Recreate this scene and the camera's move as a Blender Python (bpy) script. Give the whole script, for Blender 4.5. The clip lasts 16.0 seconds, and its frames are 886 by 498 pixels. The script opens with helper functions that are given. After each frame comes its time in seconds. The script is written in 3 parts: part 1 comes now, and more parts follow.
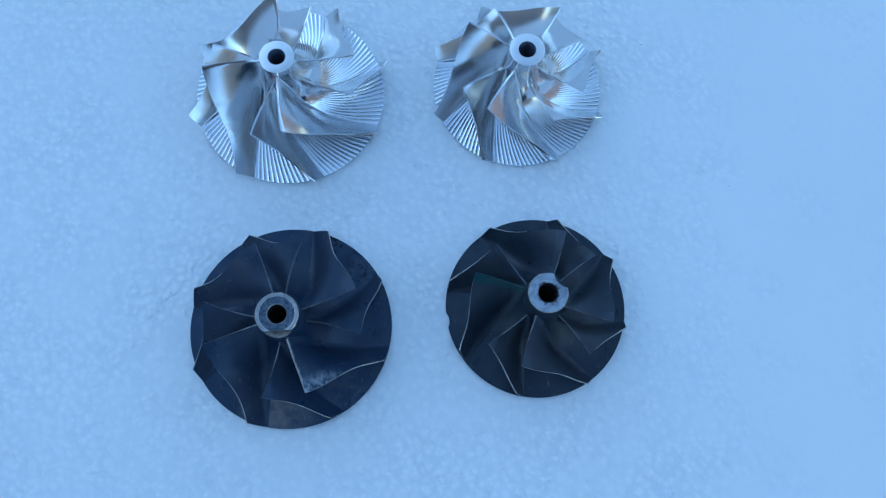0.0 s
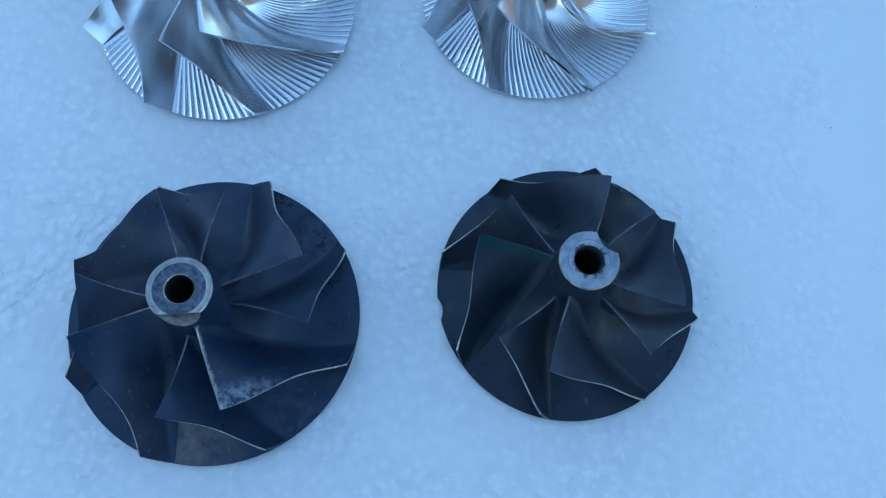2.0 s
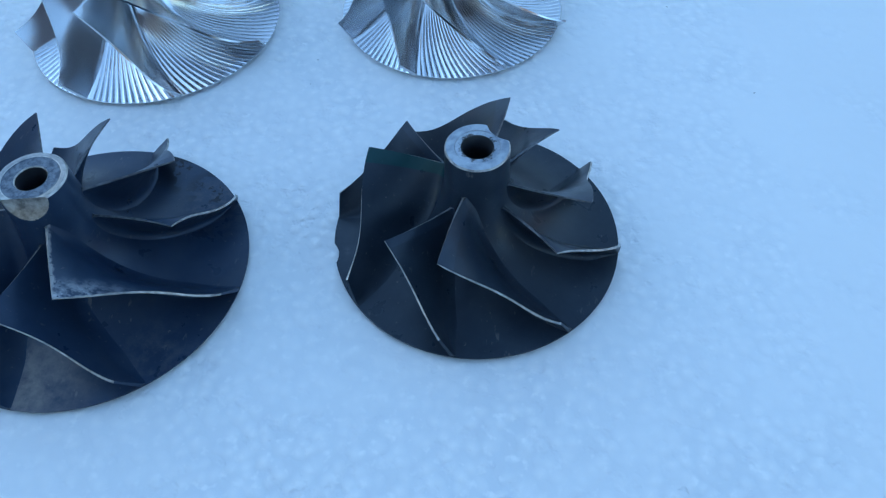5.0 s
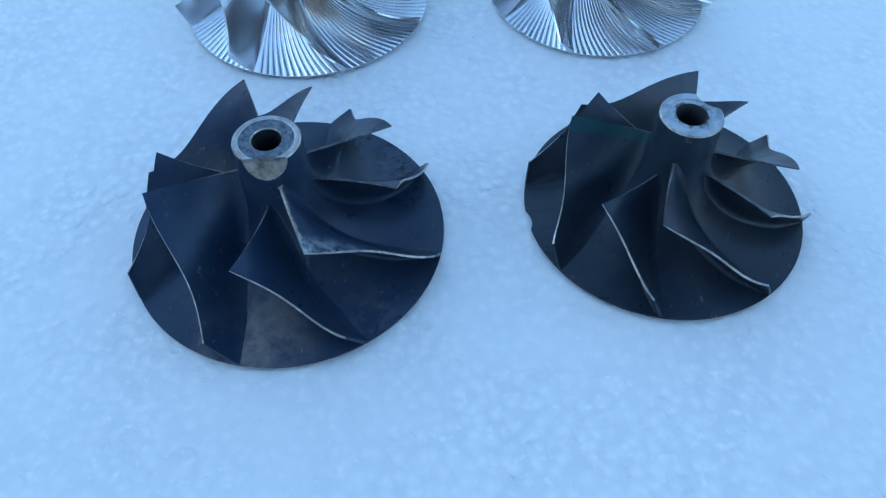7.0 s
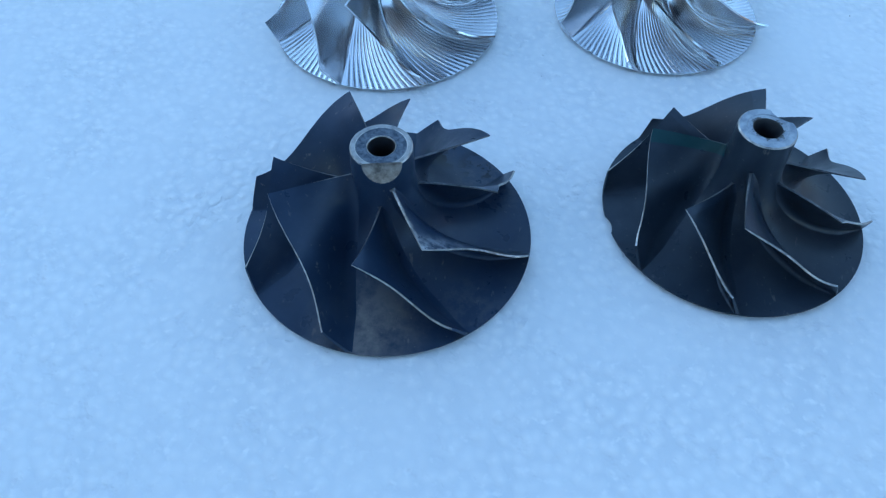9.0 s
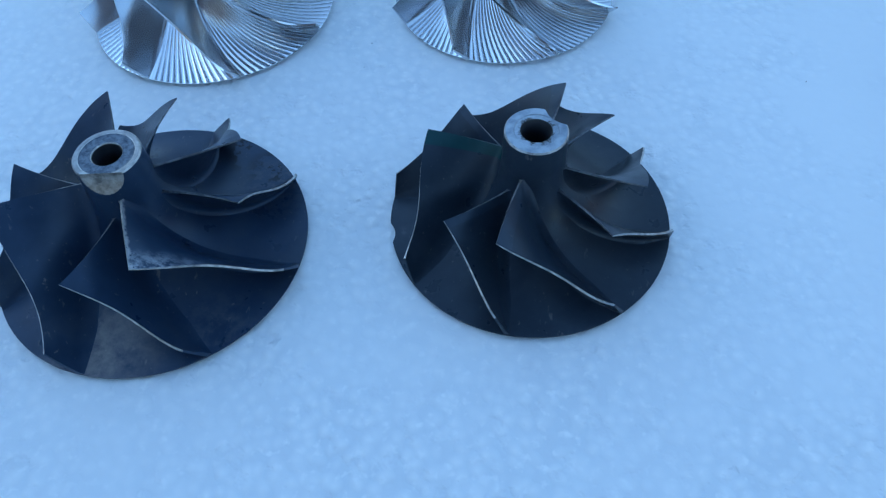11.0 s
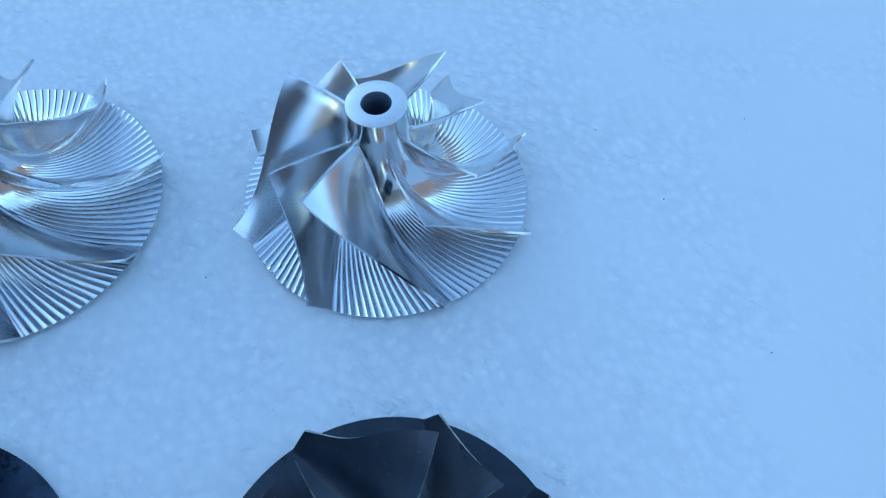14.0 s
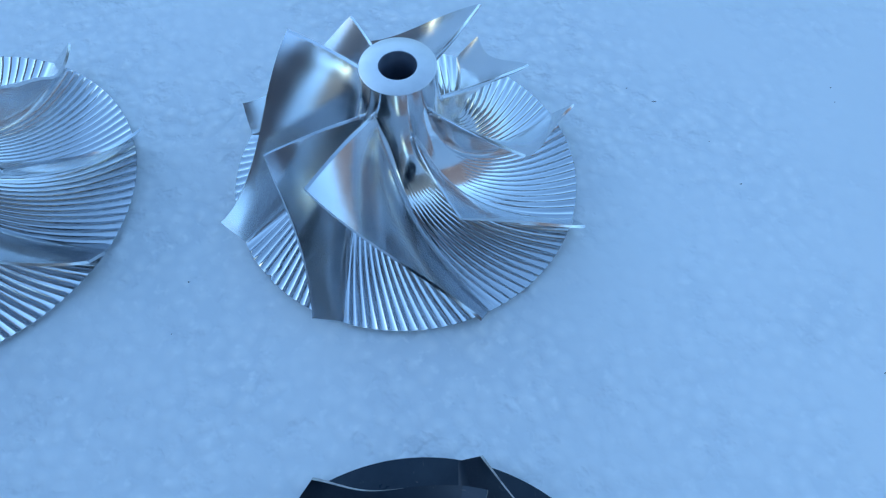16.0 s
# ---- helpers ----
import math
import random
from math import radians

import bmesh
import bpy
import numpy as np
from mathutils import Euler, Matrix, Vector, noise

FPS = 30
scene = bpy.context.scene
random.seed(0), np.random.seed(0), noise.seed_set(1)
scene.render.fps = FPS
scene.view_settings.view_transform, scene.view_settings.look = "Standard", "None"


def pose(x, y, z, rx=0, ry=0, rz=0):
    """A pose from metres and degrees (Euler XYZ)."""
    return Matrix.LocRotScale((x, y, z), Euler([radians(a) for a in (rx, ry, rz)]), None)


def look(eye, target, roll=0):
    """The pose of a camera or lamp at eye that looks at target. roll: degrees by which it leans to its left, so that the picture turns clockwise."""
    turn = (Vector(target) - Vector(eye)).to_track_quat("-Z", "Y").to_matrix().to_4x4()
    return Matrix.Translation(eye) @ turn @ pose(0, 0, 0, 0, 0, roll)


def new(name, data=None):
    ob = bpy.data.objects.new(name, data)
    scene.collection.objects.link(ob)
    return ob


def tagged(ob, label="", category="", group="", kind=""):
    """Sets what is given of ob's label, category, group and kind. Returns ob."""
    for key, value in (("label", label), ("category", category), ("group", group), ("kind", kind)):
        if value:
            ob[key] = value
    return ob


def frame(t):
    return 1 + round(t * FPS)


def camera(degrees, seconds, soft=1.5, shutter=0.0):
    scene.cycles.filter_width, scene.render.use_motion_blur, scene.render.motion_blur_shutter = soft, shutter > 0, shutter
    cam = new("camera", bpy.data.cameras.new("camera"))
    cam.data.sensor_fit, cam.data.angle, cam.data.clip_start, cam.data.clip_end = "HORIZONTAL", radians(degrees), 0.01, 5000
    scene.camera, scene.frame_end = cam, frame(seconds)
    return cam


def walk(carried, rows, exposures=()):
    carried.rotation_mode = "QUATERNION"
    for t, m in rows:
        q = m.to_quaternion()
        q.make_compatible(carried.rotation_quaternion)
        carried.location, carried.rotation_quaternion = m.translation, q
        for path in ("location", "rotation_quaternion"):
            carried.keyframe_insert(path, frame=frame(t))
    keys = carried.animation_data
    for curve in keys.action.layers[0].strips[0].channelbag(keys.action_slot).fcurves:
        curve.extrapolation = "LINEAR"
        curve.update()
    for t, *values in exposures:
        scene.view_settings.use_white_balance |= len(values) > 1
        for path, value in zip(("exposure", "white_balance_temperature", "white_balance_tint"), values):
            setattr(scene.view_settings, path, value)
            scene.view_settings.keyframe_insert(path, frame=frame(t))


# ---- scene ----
cam = camera(60.87, 16.0, soft=1.25)
# seconds, eye in metres, turn in degrees
PATH = [
    (0.0, 0.00000, 0.00000, 0.29054, 13.470, -1.853, 0.002),
    (0.5, 0.00369, 0.00123, 0.27862, 14.251, -1.778, -0.097),
    (1.0, 0.00326, 0.00185, 0.25487, 14.491, -1.834, 0.206),
    (1.5, 0.00180, 0.00100, 0.22640, 15.290, -2.210, 0.550),
    (2.0, 0.00624, -0.00110, 0.20035, 16.498, -1.683, 0.177),
    (2.5, 0.02012, -0.01657, 0.17874, 21.959, -0.756, -0.472),
    (3.0, 0.03231, -0.03795, 0.17062, 28.189, 0.297, -1.198),
    (3.5, 0.04183, -0.06153, 0.15131, 33.910, 1.279, -0.094),
    (6.0, 0.03373, -0.07217, 0.14736, 36.768, 0.936, -0.221),
    (6.5, 0.01115, -0.07700, 0.14551, 36.841, 0.431, 0.212),
    (7.0, -0.01095, -0.07761, 0.14934, 36.568, 0.125, -0.369),
    (7.5, -0.02740, -0.08231, 0.15409, 37.998, 0.375, -0.366),
    (8.0, -0.03716, -0.09018, 0.16152, 38.356, -0.381, -0.239),
    (10.5, 0.00236, -0.07822, 0.15248, 35.864, 1.120, 0.939),
    (11.0, 0.03264, -0.07154, 0.15229, 35.532, 1.973, 1.847),
    (11.5, 0.04808, -0.07329, 0.15289, 35.720, 1.955, 1.117),
    (12.0, 0.05516, -0.06928, 0.15547, 34.478, 1.326, 0.932),
    (12.5, 0.04978, -0.04732, 0.16478, 31.806, 1.036, 0.390),
    (13.0, 0.04810, -0.01375, 0.17035, 30.943, 1.765, 1.544),
    (13.5, 0.05566, 0.01063, 0.16091, 31.475, 0.916, 0.576),
    (14.0, 0.05564, 0.02972, 0.15319, 31.398, 0.150, 0.477),
    (14.5, 0.05567, 0.04103, 0.14076, 30.362, 0.185, 0.470),
    (15.0, 0.05412, 0.05130, 0.12886, 30.121, 0.839, 1.055),
    (15.5, 0.04807, 0.04956, 0.12680, 29.724, 0.119, 0.497),
    (16.0, 0.04859, 0.04800, 0.12730, 30.333, 0.231, 0.197),
]
walk(cam, [(t, pose(x, y, z, rx, ry, rz)) for t, x, y, z, rx, ry, rz in PATH],
     exposures=[(t, 1.80 + e, k + 370, 0) for t, e, k in ((0.0, 0.04, 6060), (1.0, -0.03, 6000), (3.0, 0.2, 6450), (6.0, 0.25, 6480), (8.0, 0.31, 6500), (9.0, 0.24, 6350), (10.5, 0.1, 6030),
                (12.0, 0.1, 6040), (13.5, 0.15, 6080), (14.5, 0.0, 5900), (16.0, -0.05, 5850))])

# ---------------------------------------------------------------- light
SUN_AZ, SUN_EL = 160.0, 18.0        # degrees from +x towards +y; above the horizon
world = bpy.data.worlds.new("evening_sky")
scene.world = world
world.use_nodes = True
wn = world.node_tree.nodes
sky = wn.new("ShaderNodeTexSky")
sky.sky_type = "NISHITA"
sky.sun_disc = False
sky.sun_elevation = radians(SUN_EL)
sky.sun_rotation = radians(90.0 - SUN_AZ)
sky.ozone_density = 3.0
sky.dust_density = 0.2
world.node_tree.links.new(sky.outputs["Color"], wn["Background"].inputs["Color"])
wn["Background"].inputs["Strength"].default_value = 0.15
sun_data = bpy.data.lights.new("sun", "SUN")
sun_data.energy, sun_data.angle, sun_data.color = 0.6, radians(10), (1.0, 0.93, 0.84)
sun = new("sun", sun_data)
sun.matrix_world = look((3 * math.cos(radians(SUN_AZ)), 3 * math.sin(radians(SUN_AZ)), 3 * math.tan(radians(SUN_EL))), (0, 0, 0))


# ---------------------------------------------------------------- materials
def material(name):
    m = bpy.data.materials.new(name)
    m.use_nodes = True
    nt = m.node_tree
    return m, nt, nt.nodes["Principled BSDF"]


def node(nt, kind, **values):
    n = nt.nodes.new(kind)
    for k, v in values.items():
        n.inputs[k.replace("_", " ")].default_value = v
    return n


def coords(nt, scale=(1, 1, 1)):
    c = nt.nodes.new("ShaderNodeTexCoord")
    mp = nt.nodes.new("ShaderNodeMapping")
    mp.inputs["Scale"].default_value = scale
    nt.links.new(c.outputs["Object"], mp.inputs["Vector"])
    return mp.outputs["Vector"]


def noise_tex(nt, vec, scale, detail=4.0, rough=0.55):
    n = node(nt, "ShaderNodeTexNoise", Scale=scale, Detail=detail, Roughness=rough)
    nt.links.new(vec, n.inputs["Vector"])
    return n.outputs["Fac"]


def ramp(nt, fac, stops):
    r = nt.nodes.new("ShaderNodeValToRGB")
    el = r.color_ramp.elements
    while len(el) < len(stops):
        el.new(0.5)
    for e, (p, c) in zip(el, stops):
        e.position, e.color = p, (c if len(c) == 4 else (*c, 1))
    nt.links.new(fac, r.inputs["Fac"])
    return r.outputs["Color"]


def grey(v):
    return (v, v, v)


def bump(nt, bsdf, height, strength, distance):
    b = node(nt, "ShaderNodeBump", Strength=strength, Distance=distance)
    nt.links.new(height, b.inputs["Height"])
    nt.links.new(b.outputs["Normal"], bsdf.inputs["Normal"])
    return b


def mix_rgb(nt, fac, a, b):
    m = nt.nodes.new("ShaderNodeMix")
    m.data_type = "RGBA"
    for socket, value in ((m.inputs[0], fac), (m.inputs[6], a), (m.inputs[7], b)):
        if isinstance(value, (int, float)):
            socket.default_value = value
        elif isinstance(value, tuple):
            socket.default_value = (*value[:3], 1)
        else:
            nt.links.new(value, socket)
    return m.outputs[2]


def foam_material():
    """White bead foam: soft round beads, some standing clear, some pressed flat."""
    m, nt, b = material("white_bead_foam")
    v = coords(nt)
    warp = node(nt, "ShaderNodeTexNoise", Scale=140.0, Detail=2.0)
    nt.links.new(v, warp.inputs["Vector"])
    vm = nt.nodes.new("ShaderNodeVectorMath")
    vm.operation = "MULTIPLY_ADD"
    vm.inputs[1].default_value = (0.0022, 0.0022, 0.0022)
    nt.links.new(warp.outputs["Color"], vm.inputs[0])
    nt.links.new(v, vm.inputs[2])
    beads = nt.nodes.new("ShaderNodeTexVoronoi")
    beads.feature = "SMOOTH_F1"
    beads.inputs["Scale"].default_value = 330.0
    beads.inputs["Smoothness"].default_value = 0.55
    nt.links.new(vm.outputs[0], beads.inputs["Vector"])
    # the sheet is pressed smooth towards its +x side
    side = nt.nodes.new("ShaderNodeSeparateXYZ")
    nt.links.new(v, side.inputs[0])
    smooth = nt.nodes.new("ShaderNodeMapRange")
    for name, value in (("From Min", 0.08), ("From Max", 0.15), ("To Min", 0.0), ("To Max", 0.24)):
        smooth.inputs[name].default_value = value
    nt.links.new(side.outputs["X"], smooth.inputs["Value"])
    less = nt.nodes.new("ShaderNodeMath")
    less.operation = "SUBTRACT"
    nt.links.new(noise_tex(nt, v, 30.0, 4.0, 0.6), less.inputs[0])
    nt.links.new(smooth.outputs[0], less.inputs[1])
    keep = ramp(nt, less.outputs[0], [(0.30, grey(0.06)), (0.60, grey(1.0))])
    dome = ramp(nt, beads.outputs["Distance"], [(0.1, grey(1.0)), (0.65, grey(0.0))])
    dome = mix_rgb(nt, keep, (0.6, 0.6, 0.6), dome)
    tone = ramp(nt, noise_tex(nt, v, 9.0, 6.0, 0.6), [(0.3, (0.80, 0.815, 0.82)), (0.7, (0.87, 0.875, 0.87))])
    # shade in the gaps between beads, painted as a darker base colour
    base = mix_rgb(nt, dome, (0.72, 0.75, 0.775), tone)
    pale = ramp(nt, noise_tex(nt, v, 420.0, 2.0, 0.5), [(0.58, grey(0.0)), (0.74, grey(0.8))])
    pale = mix_rgb(nt, keep, (0.0, 0.0, 0.0), pale)
    base = mix_rgb(nt, pale, base, (0.90, 0.905, 0.90))
    # dents: sunk by the bump below, their shade painted into the colour here
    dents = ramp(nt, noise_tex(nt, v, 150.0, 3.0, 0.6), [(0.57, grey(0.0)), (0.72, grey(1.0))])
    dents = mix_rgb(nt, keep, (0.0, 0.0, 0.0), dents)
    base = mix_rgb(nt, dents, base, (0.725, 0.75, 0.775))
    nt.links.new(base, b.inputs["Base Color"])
    b.inputs["Roughness"].default_value = 0.6
    b.inputs["Specular IOR Level"].default_value = 0.35
    low = noise_tex(nt, v, 190.0, 3.0, 0.5)
    add = nt.nodes.new("ShaderNodeMath")
    add.operation = "MULTIPLY_ADD"
    add.inputs[1].default_value = 1.3
    nt.links.new(mix_rgb(nt, keep, (0.5, 0.5, 0.5), low), add.inputs[0])
    nt.links.new(dome, add.inputs[2])
    sink = nt.nodes.new("ShaderNodeMath")
    sink.operation = "SUBTRACT"
    nt.links.new(add.outputs[0], sink.inputs[0])
    nt.links.new(dents, sink.inputs[1])
    bump(nt, b, sink.outputs[0], 0.62, 0.0007)
    return m


def billet_material(name, low, high, marks=0.025):
    """Bright machined aluminium with faint cutter marks; low, high: roughness."""
    m, nt, b = material(name)
    v = coords(nt)
    tone = ramp(nt, noise_tex(nt, v, 60.0, 4.0), [(0.3, (0.64, 0.665, 0.70)), (0.7, (0.75, 0.77, 0.79))])
    nt.links.new(tone, b.inputs["Base Color"])
    b.inputs["Metallic"].default_value = 1.0
    rough = ramp(nt, noise_tex(nt, v, 140.0, 5.0), [(0.3, grey(low)), (0.75, grey(high))])
    nt.links.new(rough, b.inputs["Roughness"])
    v2 = coords(nt, (1, 1, 9))
    bump(nt, b, noise_tex(nt, v2, 420.0, 3.0), marks, 0.0003)
    return m


def milled_material(name, low, high):
    """Blade skin milled with the flank of a cutter: bright aluminium, fine streaks across the blade and soft bands along it."""
    m = billet_material(name, low, high, 0.0)
    nt = m.node_tree
    b = nt.nodes["Principled BSDF"]
    c = nt.nodes.new("ShaderNodeTexCoord")

    def streaks(scale, detail):
        mp = nt.nodes.new("ShaderNodeMapping")
        mp.inputs["Scale"].default_value = scale
        nt.links.new(c.outputs["UV"], mp.inputs["Vector"])
        return noise_tex(nt, mp.outputs["Vector"], 1.0, detail, 0.6)

    fine = streaks((4.5, 0.10, 1), 2.0)
    band = streaks((0.05, 0.55, 1), 1.0)
    add = nt.nodes.new("ShaderNodeMath")
    add.operation = "MULTIPLY_ADD"
    add.inputs[1].default_value = 2.2
    nt.links.new(band, add.inputs[0])
    nt.links.new(fine, add.inputs[2])
    bump(nt, b, add.outputs[0], 0.08, 0.0001)
    return m


def turned_material():
    """Turned end face of the hub: matt aluminium with fine rings."""
    m, nt, b = material("turned_aluminium")
    v = coords(nt)
    tone = ramp(nt, noise_tex(nt, v, 300.0, 4.0), [(0.3, (0.70, 0.71, 0.72)), (0.7, (0.79, 0.79, 0.80))])
    nt.links.new(tone, b.inputs["Base Color"])
    b.inputs["Metallic"].default_value = 1.0
    b.inputs["Roughness"].default_value = 0.42
    rings = nt.nodes.new("ShaderNodeTexWave")
    rings.wave_type, rings.rings_direction = "RINGS", "Z"
    rings.inputs["Scale"].default_value = 900.0
    nt.links.new(v, rings.inputs["Vector"])
    bump(nt, b, rings.outputs["Fac"], 0.04, 0.0002)
    return m


def cast_material(name, dark, light, bare, wear):
    """Cast aluminium blackened by oil and soot; bare: colour where it is rubbed through; wear: how much of it."""
    m, nt, b = material(name)
    v = coords(nt)
    blot = noise_tex(nt, v, 75.0, 6.0, 0.6)
    tone = ramp(nt, blot, [(0.25, dark), (0.75, light)])
    speck = ramp(nt, noise_tex(nt, v, 800.0, 4.0, 0.6), [(0.70 - wear, grey(0.0)), (0.86 - wear, grey(1.0))])
    tone = mix_rgb(nt, speck, tone, bare)
    film = ramp(nt, noise_tex(nt, v, 38.0, 5.0, 0.65), [(0.50, grey(0.0)), (0.66, grey(0.40))])
    tone = mix_rgb(nt, film, tone, (0.042, 0.052, 0.064))
    scuff = ramp(nt, noise_tex(nt, coords(nt, (1.0, 0.35, 0.6)), 520.0, 3.0, 0.6), [(0.66, grey(0.0)), (0.74, grey(0.5))])
    tone = mix_rgb(nt, scuff, tone, bare)
    nt.links.new(tone, b.inputs["Base Color"])
    b.inputs["Metallic"].default_value = 0.15
    b.inputs["Specular IOR Level"].default_value = 0.30
    rough = ramp(nt, noise_tex(nt, v, 160.0, 4.0), [(0.3, grey(0.26)), (0.75, grey(0.42))])
    nt.links.new(rough, b.inputs["Roughness"])
    bump(nt, b, noise_tex(nt, v, 2200.0, 3.0), 0.10, 0.0002)
    return m


def add_patch(m, centre, radius, most, tint, scale, low, high):
    """A ragged patch of another colour round one place of the thing."""
    nt = m.node_tree
    b = nt.nodes["Principled BSDF"]
    v = coords(nt)
    gap = nt.nodes.new("ShaderNodeVectorMath")
    gap.operation = "DISTANCE"
    gap.inputs[1].default_value = centre
    nt.links.new(v, gap.inputs[0])
    near = span_map(nt, gap.outputs["Value"], 0.0, radius, most, 0.0)
    rub = ramp(nt, noise_tex(nt, v, scale, 5.0, 0.65), [(low, grey(0.0)), (high, grey(1.0))])
    both = nt.nodes.new("ShaderNodeMath")
    both.operation = "MULTIPLY"
    nt.links.new(near, both.inputs[0])
    nt.links.new(rub, both.inputs[1])
    old = b.inputs["Base Color"].links[0].from_socket
    nt.links.new(mix_rgb(nt, both.outputs[0], old, tint), b.inputs["Base Color"])
    return m


SOOT = ((0.010, 0.026, 0.055), (0.026, 0.052, 0.100), (0.16, 0.16, 0.16), 0.04)


def edge_distance(nt, rough, scale):
    """Millimetres from a blade's leading and outer edge, made ragged by noise."""
    c = nt.nodes.new("ShaderNodeTexCoord")
    split = nt.nodes.new("ShaderNodeSeparateXYZ")
    nt.links.new(c.outputs["UV"], split.inputs[0])
    out = []
    for i, key in enumerate("XY"):
        add = nt.nodes.new("ShaderNodeMath")
        add.operation = "MULTIPLY_ADD"
        add.inputs[1].default_value = rough
        nt.links.new(noise_tex(nt, coords(nt), scale * (1 + 0.3 * i), 4.0, 0.65), add.inputs[0])
        nt.links.new(split.outputs[key], add.inputs[2])
        out.append(add.outputs[0])
    return out


def span_map(nt, value, near, far, at_near, at_far):
    n = nt.nodes.new("ShaderNodeMapRange")
    for key, v in (("From Min", near), ("From Max", far), ("To Min", at_near), ("To Max", at_far)):
        n.inputs[key].default_value = v
    nt.links.new(value, n.inputs["Value"])
    return n.outputs[0]


def times(nt, a, b):
    n = nt.nodes.new("ShaderNodeMath")
    n.operation = "MULTIPLY"
    nt.links.new(a, n.inputs[0])
    nt.links.new(b, n.inputs[1])
    return n.outputs[0]


def pitted_material():
    """Sooty cast blade rubbed to bare, pitted metal along its leading edge and round its outer corner."""
    m = cast_material("pitted_cast_aluminium", *SOOT)
    nt = m.node_tree
    b = nt.nodes["Principled BSDF"]
    lead, outer = edge_distance(nt, 3.0, 520.0)
    strip = span_map(nt, lead, 1.9, 2.6, 0.6, 0.0)
    corner = times(nt, span_map(nt, outer, 1.6, 7.5, 0.85, 0.0), span_map(nt, lead, 9.0, 20.0, 1.0, 0.0))
    worn = ramp(nt, noise_tex(nt, coords(nt), 380.0, 5.0, 0.65), [(0.40, grey(0.0)), (0.58, grey(1.0))])
    pits = ramp(nt, noise_tex(nt, coords(nt), 1300.0, 2.0, 0.5), [(0.30, grey(0.0)), (0.38, grey(1.0))])
    old = b.inputs["Base Color"].links[0].from_socket
    tone = mix_rgb(nt, times(nt, times(nt, corner, worn), pits), old, (0.36, 0.39, 0.43))
    tone = mix_rgb(nt, times(nt, strip, pits), tone, (0.40, 0.40, 0.40))
    nt.links.new(tone, b.inputs["Base Color"])
    return m


def filmed_material():
    """Sooty cast disc with a dried brown film near the rim, a few rubbed spots and two dark blade reflections painted
    in.
    """
    m = cast_material("filmed_cast_aluminium", *SOOT)
    add_patch(m, (-0.004, -0.0318, 0.003), 0.017, 0.9, (0.25, 0.22, 0.195), 150.0, 0.30, 0.60)
    add_patch(m, (0.029, 0.018, 0.003), 0.013, 0.35, (0.15, 0.15, 0.15), 420.0, 0.47, 0.60)
    # next two: dark reflections of the blades, painted into the disc colour
    add_patch(m, (0.0155, 0.0310, 0.002), 0.011, 1.6, (0.005, 0.011, 0.022), 130.0, 0.48, 0.51)
    add_patch(m, (0.0270, 0.0240, 0.002), 0.009, 1.6, (0.005, 0.011, 0.022), 170.0, 0.50, 0.53)
    return add_patch(m, (0.022, -0.027, 0.003), 0.012, 0.35, (0.15, 0.14, 0.13), 300.0, 0.45, 0.62)


def bare_material(name, low, high, rough=0.45, scale=500.0):
    """Rubbed or ground bare metal."""
    m, nt, b = material(name)
    v = coords(nt)
    nt.links.new(ramp(nt, noise_tex(nt, v, scale, 5.0, 0.65), [(0.32, low), (0.62, high)]), b.inputs["Base Color"])
    b.inputs["Metallic"].default_value = 0.8
    b.inputs["Roughness"].default_value = rough
    bump(nt, b, noise_tex(nt, v, 1200.0, 4.0), 0.25, 0.0002)
    return m


def ring_material():
    """Hub ring with black residue round the bore."""
    m = bare_material("stained_hub_ring", (0.20, 0.24, 0.295), (0.40, 0.445, 0.50), 0.42, 300.0)
    nt = m.node_tree
    b = nt.nodes["Principled BSDF"]
    v = coords(nt)
    axis = nt.nodes.new("ShaderNodeVectorMath")
    axis.operation = "MULTIPLY"
    axis.inputs[1].default_value = (1, 1, 0)
    nt.links.new(v, axis.inputs[0])
    dist = nt.nodes.new("ShaderNodeVectorMath")
    dist.operation = "LENGTH"
    nt.links.new(axis.outputs[0], dist.inputs[0])
    ragged = nt.nodes.new("ShaderNodeMath")
    ragged.operation = "MULTIPLY_ADD"
    ragged.inputs[1].default_value = 0.006
    nt.links.new(noise_tex(nt, v, 800.0, 4.0, 0.7), ragged.inputs[0])
    nt.links.new(dist.outputs["Value"], ragged.inputs[2])
    stain = span_map(nt, ragged.outputs[0], 0.0064, 0.0070, 0.9, 0.0)
    old = b.inputs["Base Color"].links[0].from_socket
    nt.links.new(mix_rgb(nt, stain, old, (0.030, 0.023, 0.018)), b.inputs["Base Color"])
    return m


def plain_material(name, low, high, rough, scale=60.0):
    m, nt, b = material(name)
    v = coords(nt)
    nt.links.new(ramp(nt, noise_tex(nt, v, scale, 5.0), [(0.3, low), (0.7, high)]), b.inputs["Base Color"])
    b.inputs["Roughness"].default_value = rough
    return m


FOAM = foam_material()
BILLET = billet_material("machined_aluminium", 0.09, 0.15, 0.015)
SATIN = milled_material("milled_blade_aluminium", 0.15, 0.22)
BILLET_MARKED = add_patch(billet_material("machined_aluminium_with_red_mark", 0.09, 0.15, 0.015), (-0.00156, -0.00682, 0.03042), 0.0017, 1.3, (0.70, 0.10, 0.11), 500.0, 0.25, 0.45)
TURNED = turned_material()
CAST_BROWN = cast_material("sooty_cast_aluminium", *SOOT)
CAST_GREY = cast_material("dark_grey_cast_aluminium", (0.012, 0.022, 0.036), (0.032, 0.048, 0.070), (0.15, 0.15, 0.15), 0.04)
CAST_PITTED = pitted_material()
CAST_FILMED = filmed_material()
